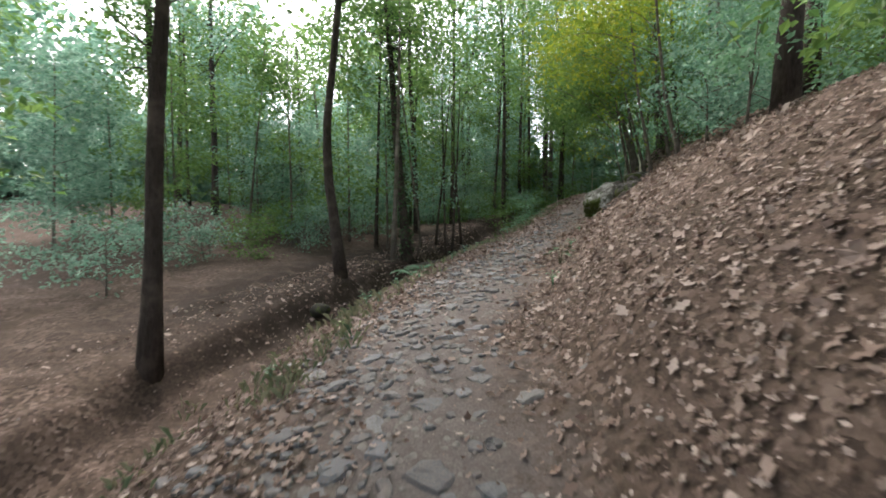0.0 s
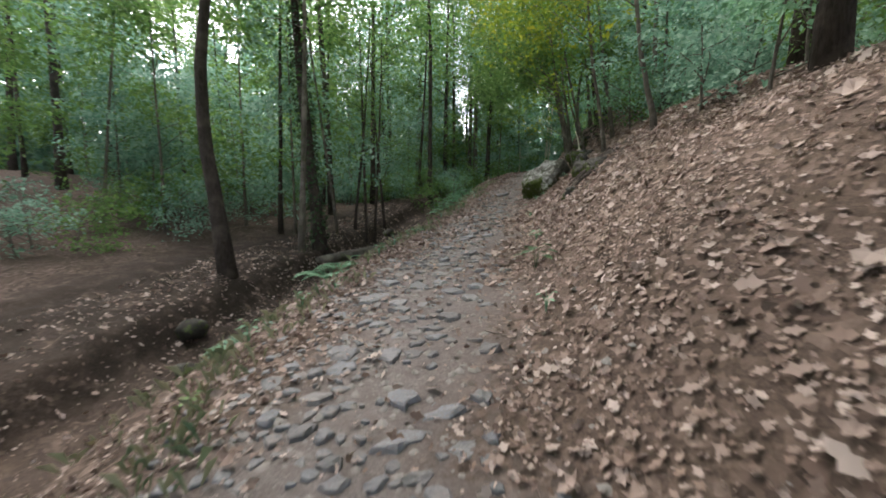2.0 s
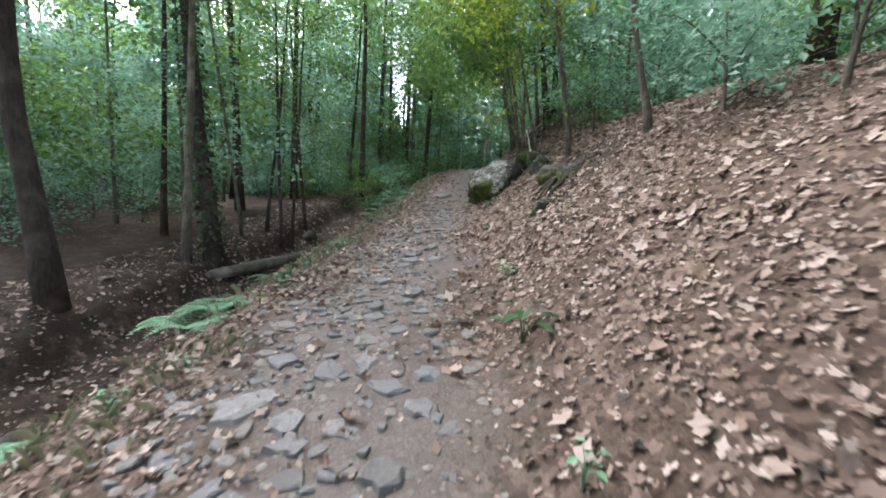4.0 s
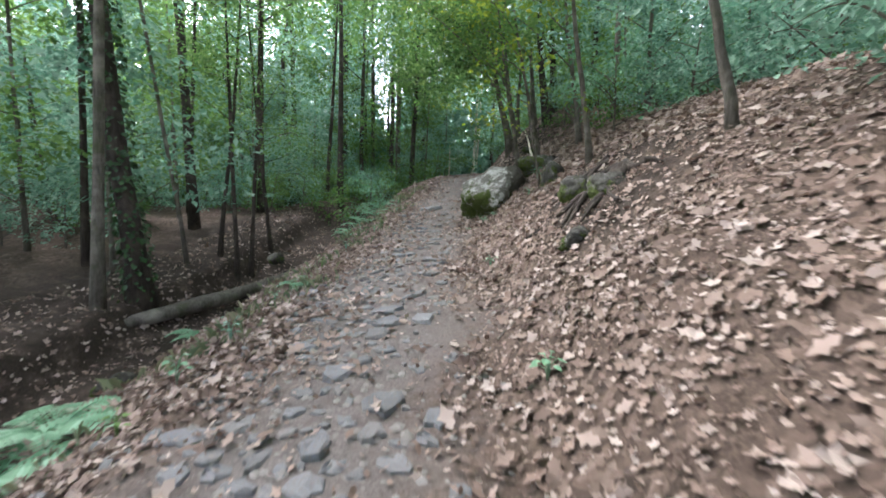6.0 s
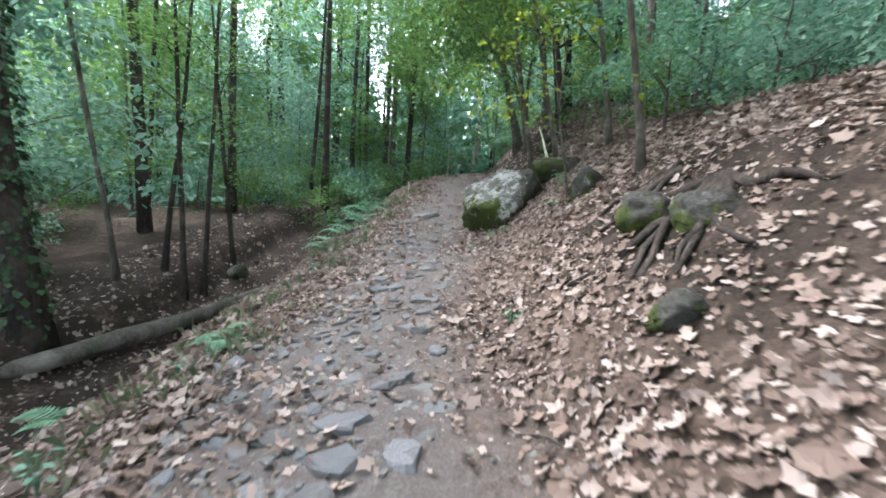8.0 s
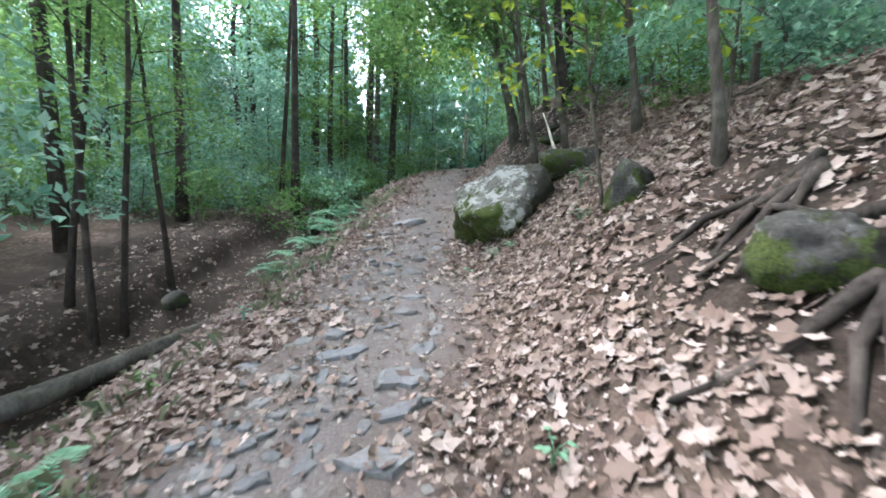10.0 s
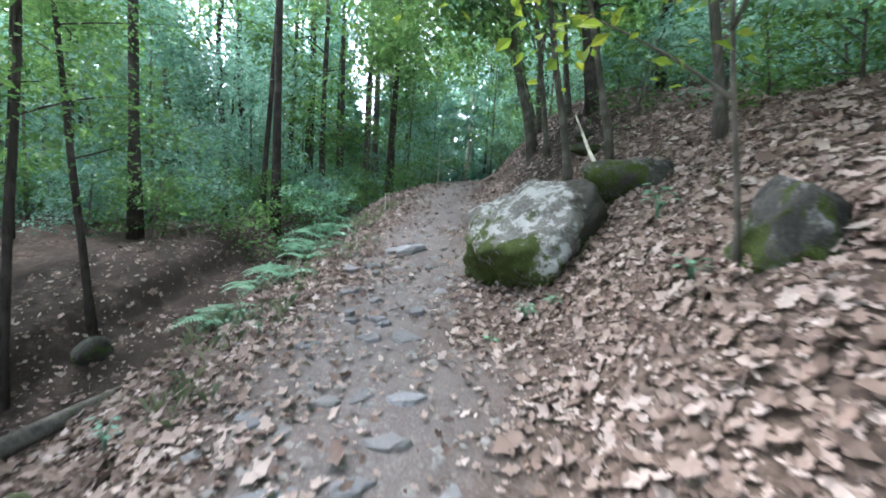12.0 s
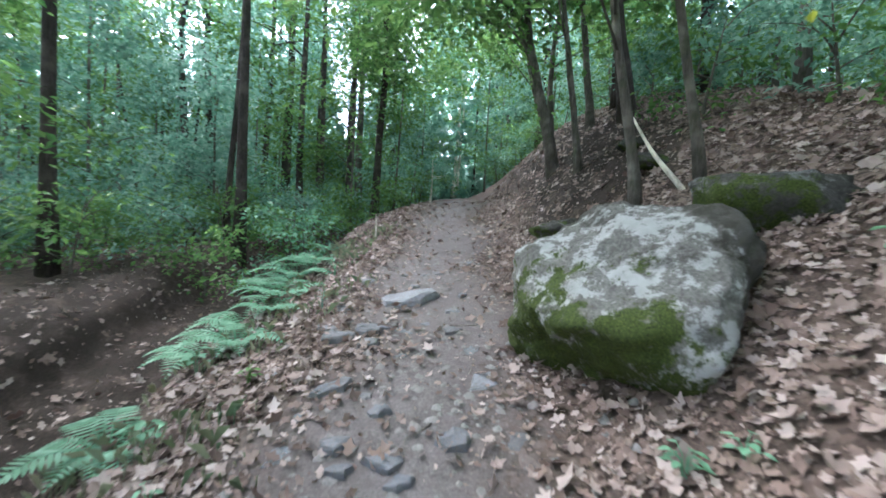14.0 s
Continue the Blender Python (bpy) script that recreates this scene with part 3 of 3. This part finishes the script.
# ---------- stones of the path ----------
def flag_mesh(seed, sides=10, thick=.5):
    r = np.random.default_rng(seed)
    ang = np.sort(np.linspace(0, 2 * np.pi, sides, endpoint=False) + r.uniform(-.22, .22, sides))
    rad = r.uniform(.64, 1.15, sides)
    verts, faces = [], []
    for scale, z in ((1.0, -thick), (1.06, -.05), (.95, thick * .6), (.74, thick * .8)):
        for a, q in zip(ang, rad):
            verts.append((math.cos(a) * q * scale, math.sin(a) * q * scale, z + (r.normal(0, .07) if z > 0 else 0)))
    for i in range(3):
        for k in range(sides):
            j = (k + 1) % sides
            faces.append((i * sides + k, i * sides + j, (i + 1) * sides + j, (i + 1) * sides + k))
    verts.append((0, 0, thick * .84))
    faces += [(3 * sides + k, 3 * sides + (k + 1) % sides, len(verts) - 1) for k in range(sides)]
    me = bpy.data.meshes.new("path_stone")
    me.from_pydata(verts, [], faces)
    me.materials.append(STONE)
    return me


FLAGS = [flag_mesh(40 + i) for i in range(14)]
stones = []


def set_stone(x, y, a, b, h, turn=None, proud=.35):
    z = ground_at(x, y)
    e = .15
    sx = (ground_at(x + e, y) - ground_at(x - e, y)) / (2 * e)
    sy = (ground_at(x, y + e) - ground_at(x, y - e)) / (2 * e)
    ob = piece("path_stone", FLAGS[len(stones) % 14], footpath)
    m = pose(x, y, z + h * (proud - .5), math.degrees(math.atan(sy)) * .8, -math.degrees(math.atan(sx)) * .8, 0) @ pose(0, 0, 0, rng.normal(0, 4), rng.normal(0, 4), rng.uniform(0, 360) if turn is None else turn)
    ob.matrix_basis = m @ Matrix.Diagonal((a, b, h, 1))
    stones.append((x, y, max(a, b)))


LOWER = ((1.09, 7.91, .12, .12), (1.52, 8.11, .13, .13), (1.76, 7.83, .1, .1), (1.66, 6.96, .09, .09), (1.39, 7.87, .08, .09), (1.32, 8.59, .14, .13), (1.06, 9.14, .15, .12), (1.66, 7.25, .06, .08),
         (1.4, 7.14, .09, .07), (.14, 4.59, .11, .12), (.09, 4.22, .15, .09), (.62, 4.45, .07, .08), (.57, 4.09, .05, .06), (-.13, 3.73, .13, .09), (-.03, 3.49, .1, .07), (.15, 3.93, .08, .05), (.19, 3.55, .08, .07),
         (-.48, 4.5, .1, .08), (-.33, 4.41, .06, .07), (-.05, 3.95, .07, .05), (-.25, 4.0, .08, .06), (-.42, 4.81, .13, .07))
MIDDLE = ((-.67, 4.69, .09, .09), (.24, 7.11, .13, .12), (.49, 5.6, .12, .07), (.28, 6.16, .11, .08), (.49, 5.38, .1, .07), (.43, 5.09, .05, .06), (.39, 4.93, .06, .04), (.34, 5.31, .07, .05), (.7, 5.8, .15, .11),
          (.84, 5.03, .1, .09), (-.63, 2.3, .12, .11), (-.95, 3.4, .17, .1), (1.84, 9.3, .17, .13), (2.16, 9.2, .11, .12), (1.72, 9.1, .15, .13), (1.92, 9.6, .16, .11), (2.3, 9.94, .16, .1), (2.76, 10.74, .2, .12), (2.96, 11.05, .17, .09))
UPPER = ((2.2, 10.88, .1, .07), (2.36, 11.79, .12, .12), (2.82, 11.95, .2, .12), (3.1, 11.4, .24, .13), (2.76, 11.56, .06, .05), (3.24, 12.26, .12, .06), (2.87, 12.33, .17, .11), (3.46, 12.47, .14, .08), (3.7, 12.83, .14, .08),
         (3.27, 13.03, .12, .07), (3.66, 14.28, .07, .05), (3.9, 14.06, .07, .05), (3.88, 14.23, .1, .06), (3.68, 14.48, .1, .08), (4.0, 14.66, .08, .06), (4.28, 14.22, .14, .09), (3.8, 15.07, .15, .08), (4.2, 15.64, .12, .08), (3.98, 15.9, .17, .12), (4.3, 15.9, .17, .11))
for x, y, a, b in LOWER + MIDDLE + UPPER:
    set_stone(x, y, a, b, .05 + .55 * min(a, b), turn=rng.normal(-8 if y < 7 else -20, 14), proud=.38 if y < 13.5 else .5)
set_stone(4.91, 16.47, .34, .2, .16, turn=-17, proud=.6)
tries = 0
while len(stones) < 300 and tries < 9000:
    tries += 1
    y = rng.uniform(1.2, 17.5)
    u = float(np.clip(rng.normal(-.28, .42), -1.15, .75))
    c = float(np.interp(y, GY, GX))
    x = c + u * 1.08
    if y > 10 and rng.uniform() < .4 or y > 13.5 and rng.uniform() < .7:
        continue
    a = float(np.clip(rng.gamma(5, .022), .045, .21))
    if any((x - p) ** 2 + (y - q) ** 2 < (.82 * (a + s)) ** 2 for p, q, s in stones):
        continue
    set_stone(x, y, a, a * rng.uniform(.6, .95), rng.uniform(.05, .11), proud=rng.uniform(.08, .38))


def small_stones(n, seed):
    """Smaller worn stones bedded between the large ones on the lower path."""
    r = np.random.default_rng(seed)
    verts, faces, done = [], [], 0
    near = np.array([(x, y, q) for x, y, q in stones])
    while done < n:
        y = float(r.uniform(1.3, 11.5))
        u = float(np.clip(r.normal(-.5, .42), -1.5, .5))
        x = float(np.interp(y, GY, GX)) + u * 1.06
        a = float(np.clip(r.gamma(5, .012), .03, .11))
        if (np.hypot(near[:, 0] - x, near[:, 1] - y) < .75 * (near[:, 2] + a)).any():
            n -= .25
            continue
        near = np.vstack([near, (x, y, a)])
        z, k, sides = ground_at(x, y), len(verts), 7
        w0, flat, tip = r.uniform(0, 6.3), r.uniform(.55, .95), r.normal(0, .12, 2)
        rad = r.uniform(.7, 1.15, sides) * a
        for share, up in ((1.05, -.02), (1.0, .006), (.8, .015)):
            for i in range(sides):
                w = 6.2832 * i / sides
                px, py = math.cos(w) * rad[i] * share, math.sin(w) * rad[i] * share * flat
                verts.append((x + px * math.cos(w0) - py * math.sin(w0), y + px * math.sin(w0) + py * math.cos(w0), z + up + px * tip[0] + py * tip[1]))
        for q in (0, sides):
            faces += [(k + q + i, k + q + (i + 1) % sides, k + q + sides + (i + 1) % sides, k + q + sides + i) for i in range(sides)]
        faces.append(tuple(k + 2 * sides + i for i in range(sides)))
        done += 1
    return verts, faces


tagged(link_mesh("path_stones", *small_stones(620, 6), STONE, footpath, soft=False), kind="stuff")


# ---------- leaf litter ----------
def litter(n, seed):
    r = np.random.default_rng(seed)
    y = r.uniform(1.0, 24, n * 4)
    u = r.uniform(-6.0, 5.0, n * 4)
    edge = .22 * np.sin(y * 1.9) + .13 * np.sin(y * 4.7 + 1)
    dense = np.interp(u + edge, [-7.5, -6, -2.7, -2.2, -1.2, -.7, 0, .45, .95, 1.7, 3, 6], [.4, .1, .1, .45, .85, .26, .07, .12, .5, 1, .8, .4])
    dense *= 1 - .2 * np.clip((y - 8) / 3, 0, 1) * (np.abs(u) < .8)
    dense *= np.interp(y, [0, 5.5, 8, 9.5, 13, 17, 24], [.5, .52, .8, 1.25, 1.25, 1, .6])
    dense *= 1 - .78 * np.interp(u, [1.2, 1.6, 2.9, 3.9], [0, 1, 1, 0]) * np.interp(y, [14.8, 16, 21, 24], [0, 1, 1, 0])
    dense *= 1 - .7 * np.interp(u, [1.5, 1.9, 2.9, 3.4], [0, 1, 1, 0]) * np.interp(y, [7.8, 8.6, 10.6, 11.6], [0, 1, 1, 0])
    clump = .5 + .3 * np.sin(u * 5 + 3 * np.sin(y * 2.3)) * np.sin(y * 4.1 + 2 * np.sin(u * 3.3)) + .3 * np.sin(u * 9 + 2 * np.sin(y * 5.3)) * np.sin(y * 8.3)
    keep = np.where(r.uniform(0, 1, n * 4) < dense * (.45 + .75 * clump))[0][:n]
    y, u = y[keep], u[keep]
    slope = np.interp(y, GY, np.gradient(GX, GY))
    x = np.interp(y, GY, GX) + u * np.sqrt(1 + slope ** 2)
    z = surface(x, y) + .012
    k = len(x)
    e = .05
    nx, ny = -(surface(x + e, y) - z + .012) / e, -(surface(x, y + e) - z + .012) / e
    nor = np.stack([nx, ny, np.ones(k)], -1) + r.normal(0, .5, (k, 3))
    nor /= np.linalg.norm(nor, axis=1)[:, None]
    h = r.uniform(0, 2 * np.pi, k)
    al = np.stack([np.cos(h), np.sin(h), np.zeros(k)], -1)
    al -= nor * (al * nor).sum(1)[:, None]
    al /= np.linalg.norm(al, axis=1)[:, None]
    sd = np.cross(nor, al)
    s = np.where(r.uniform(0, 1, k) < np.interp(y, [6, 10], [.92, .74]), r.gamma(6, .0068, k), r.gamma(9, .0092, k))[:, None]
    curl = r.normal(.18, .26, k)[:, None]
    # a lobed outline of ten corners round the midrib
    shape = ((-.55, 0), (-.3, .22), (-.14, .15), (.06, .34), (.2, .15), (.56, 0), (.2, -.15), (.06, -.34), (-.14, -.15), (-.3, -.22))
    c = np.stack([x, y, z + .35 * s[:, 0] * np.abs(r.normal(0, .4, k))], -1)
    verts = np.stack([c + al * s * p + sd * s * q * 1.15 + nor * s * (curl * (p * p * 2 + abs(q) * 1.6)) for p, q in shape], 1).reshape(-1, 3)
    b = np.arange(k)[:, None] * 10
    faces = np.concatenate([b + np.array(f) for f in ((0, 1, 2, 8), (0, 8, 9, 9), (2, 3, 4, 6), (2, 6, 7, 8), (4, 5, 6, 6))])
    return verts.tolist(), [tuple(dict.fromkeys(f)) for f in faces.tolist()]


tagged(link_mesh("leaf_litter", *litter(100000, 8), LITTER, soft=False), "fallen dry brown leaves covering bank and path edges", "leaves", kind="stuff")


# ---------- ferns and small plants ----------
def fern(x, y, size, seed, fronds=9, label="green fern at the edge of the path"):
    r = np.random.default_rng(seed)
    ob = empty("fern", x, y)
    for i in range(fronds):
        w = 2 * math.pi * i / fronds + r.normal(0, .25)
        ln = size * r.uniform(.7, 1.1)
        t = np.linspace(0, 1, 17)
        line = np.stack([np.cos(w) * ln * t, np.sin(w) * ln * t, ln * (.95 * t - .85 * t * t)], -1)
        verts, faces = tube(line, np.linspace(.006, .002, 17), 4)
        side = np.array([-math.sin(w), math.cos(w), 0])
        for k in range(2, 17):
            for sgn in (-1, 1):
                leng = ln * .27 * math.sin(math.pi * (t[k] * .85 + .12))
                d = side * sgn + np.array([math.cos(w), math.sin(w), -.25]) * .4
                wv = np.array([math.cos(w), math.sin(w), 0]) * ln * .024
                p, n = line[k], len(verts)
                verts += [p - wv, p + d * leng * .5 - wv * 1.2, p + d * leng, p + d * leng * .5 + wv * 1.2, p + wv]
                faces.append((n, n + 1, n + 2, n + 3, n + 4))
        link_mesh("frond", verts, faces, FERN, ob, soft=False)
    return tagged(ob, label, "fern", group="ferns beside the path")


for i, (x, y, s) in enumerate(((-.66, 8.75, .62), (-.5, 9.1, .5), (.1, 11.4, .45), (4.1, 19.6, .8), (4.5, 20.3, .8), (4.0, 18.6, .7), (3.7, 17.8, .7), (4.9, 21.6, .8), (5.3, 23, .8), (3.2, 16.6, .6), (3.55, 17.3, .55), (4.3, 19.1, .7), (4.75, 20.9, .75), (5.2, 22.2, .8), (3.3, 18.2, .8), (3.9, 20.9, .85), (2.9, 17.3, .7), (5.9, 23.6, .7), (4.75, 19.9, .55), (2.5, 15.4, .5), (-1.9, 8.6, .5), (-1.6, 7.6, .45), (1.2, 11.3, .4))):
    fern(x, y, s, 70 + i)


def broad_plant(x, y, height, leaves, size, seed, label="small green plant growing among fallen leaves", leaf=None):
    r = np.random.default_rng(seed)
    ob = empty("plant", x, y)
    pos = []
    for i in range(leaves):
        w, h = 2.4 * i + r.normal(0, .3), height * (.45 + .55 * (i + 1) / leaves)
        out = size * r.uniform(.6, 1.3)
        end = np.array([math.cos(w) * out, math.sin(w) * out, h])
        link_mesh("stem", *tube([(0, 0, -.02), (end[0] * .3, end[1] * .3, h * .75), end], (.003, .0025, .002), 5), leaf or FERN, ob)
        verts, faces = [], []
        along = np.array([math.cos(w), math.sin(w), -.25])
        side = np.array([-math.sin(w), math.cos(w), 0])
        for p, q in ((0, 0), (.15, .3), (.45, .42), (.8, .22), (1.05, 0), (.8, -.22), (.45, -.42), (.15, -.3)):
            verts.append(end + along * size * p + side * size * q + np.array([0, 0, abs(q) * size * .25]))
        link_mesh("leaf", verts, [(0, 1, 2, 3, 4), (0, 4, 5, 6, 7)], leaf or FERN, ob, soft=False)
    return tagged(ob, label, "plant", group="plants at the path edge")


broad_plant(1.86, 6.46, .3, 9, .13, 1, "broad-leaved green plant at the foot of the bank", IVY)
for i, (x, y, h, n, sz) in enumerate(((2.4, 7.65, .16, 9, .06), (1.42, 5.25, .2, 7, .05), (4.95, 13.35, .16, 12, .05), (5.1, 13.2, .12, 9, .05), (4.6, 13.3, .08, 5, .05), (3.05, 17.2, .3, 9, .07),
                                      (5.2, 12.1, .16, 7, .06), (6.0, 13.0, .3, 10, .09), (2.7, 15.2, .2, 8, .06), (3.4, 10.2, .15, 7, .05), (-1.2, 6.3, .25, 10, .06), (-.8, 7.1, .2, 8, .05), (.2, 9.2, .22, 9, .06), (2.9, 16.2, .25, 9, .07))):
    broad_plant(x, y, h, n, sz, 20 + i)

# bent pale stick standing in the bank, and dark roots
stick = empty("stick", 7.2, 15.0)
link_mesh("branch", *tube(bent([(0, -.1, -.05), (.12, .3, .32), (.3, .6, .55), (.3, .85, .95)], 9), np.linspace(.035, .014, 9), 7, rng), BARK_PALE, stick)
tagged(stick, "bent pale dead stick leaning on the bank", "stick")
stalk = empty("stalk", 5.45, 19.55)
link_mesh("stem", *tube(bent([(0, 0, -.05), (.02, 0, .2), (.01, .02, .42)], 6), np.linspace(.02, .012, 6), 6, rng), BARK_PALE, stalk)
tagged(stalk, "short pale broken stalk standing at the path edge", "stick")
ROOTS = [(4.75, 9.45, 2.2 + .27 * i, 1.15 - .07 * abs(i - 3), .05) for i in range(8)] + [(5.2, 10.2, 2.5 + .4 * i, .9, .04) for i in range(4)]
for k, (x, y, w, reach, thick) in enumerate(ROOTS):
    line, px, py = [], x, y
    for i in range(9):
        line.append((px - x, py - y, ground_at(px, py) - ground_at(x, y) + thick * .6 + .03 * math.sin(i * 1.3 + k)))
        px, py, w = px + math.cos(w) * reach / 8, py + math.sin(w) * reach / 8, w + rng.normal(0, .22)
    root = empty("tree_root", x, y)
    link_mesh("root", *tube(line, np.linspace(thick, thick * .3, 9), 7, rng, .14), BARK, root)
    tagged(root, "dark exposed tree root in the earth bank", "root", group="roots in the bank")


def pebbles(n, seed):
    r = np.random.default_rng(seed)
    verts, faces = [], []
    y = r.uniform(1.2, 18, n)
    u = np.clip(r.normal(-.15, .6, n), -1.6, 1.3)
    x = np.interp(y, GY, GX) + u * 1.08
    z = surface(x, y)
    s = np.clip(r.gamma(2.2, .008, n), .007, .05)
    for i in range(n):
        b = len(verts)
        a0 = r.uniform(0, 6)
        for k in range(5):
            a = a0 + k * 1.2566
            q = s[i] * r.uniform(.75, 1.25)
            verts.append((x[i] + math.cos(a) * q, y[i] + math.sin(a) * q, z[i] - s[i] * .1))
        verts.append((x[i], y[i], z[i] + s[i] * r.uniform(.4, .8)))
        faces += [(b + k, b + (k + 1) % 5, b + 5) for k in range(5)]
    return verts, faces


tagged(link_mesh("gravel", *pebbles(4500, 3), SCREE), "loose grey pebbles and grit on the path", "gravel", kind="stuff")


def grass(n, seed):
    r = np.random.default_rng(seed)
    tufts = n // 14
    ty = r.uniform(2, 21, tufts)
    tu = -1.2 - np.abs(r.normal(0, .85, tufts)) + .2 * np.sin(ty * 1.9)
    y = np.repeat(ty, 14) + r.normal(0, .12, tufts * 14)
    x = np.repeat(np.interp(ty, GY, GX) + tu * 1.08, 14) + r.normal(0, .12, tufts * 14)
    k = len(x)
    h, w = r.uniform(.05, .19, k), r.uniform(0, 6.3, k)
    out = h * r.uniform(.3, .9, k)
    z = surface(x, y) - .01
    root = np.stack([x, y, z], -1)
    side = np.stack([-np.sin(w), np.cos(w), np.zeros(k)], -1) * .003
    mid = root + np.stack([np.cos(w) * out * .4, np.sin(w) * out * .4, h * .75], -1)
    tip = root + np.stack([np.cos(w) * out, np.sin(w) * out, h * .85], -1)
    verts = np.stack([root - side, root + side, mid + side * .8, tip, mid - side * .8], 1).reshape(-1, 3)
    return verts.tolist(), (np.arange(k)[:, None] * 5 + np.arange(5)).tolist()


tagged(link_mesh("grass", *grass(2200, 12), GRASS, soft=False), "thin dry grass along the edge of the path", "grass", kind="stuff")
for i in range(14):
    y = 4 + i * 1.15
    x = float(np.interp(y, GY, GX)) - 1.35 - abs(rng.normal(0, .25))
    broad_plant(x, y, rng.uniform(.12, .28), int(rng.integers(6, 11)), rng.uniform(.03, .05), 60 + i, leaf=(FERN, GREEN, COOL)[i % 3])

# small dead twigs among the leaves
for i in range(16):
    y = rng.uniform(3, 16)
    x = float(np.interp(y, GY, GX)) + rng.uniform(-1.2, 1.6)
    w, ln = rng.uniform(0, 6.3), rng.uniform(.12, .4)
    line = []
    for k in range(5):
        px, py = math.cos(w) * ln * (k / 4 - .5) + rng.normal(0, .01), math.sin(w) * ln * (k / 4 - .5) + rng.normal(0, .01)
        line.append((px, py, ground_at(x + px, y + py) - ground_at(x, y) + .012))
    twig = empty("twig", x, y)
    link_mesh("stem", *tube(line, np.linspace(.007, .003, 5), 5, rng), DEAD, twig)
    tagged(twig, "thin dead twig lying on the ground", "twig", group="twigs on the path")
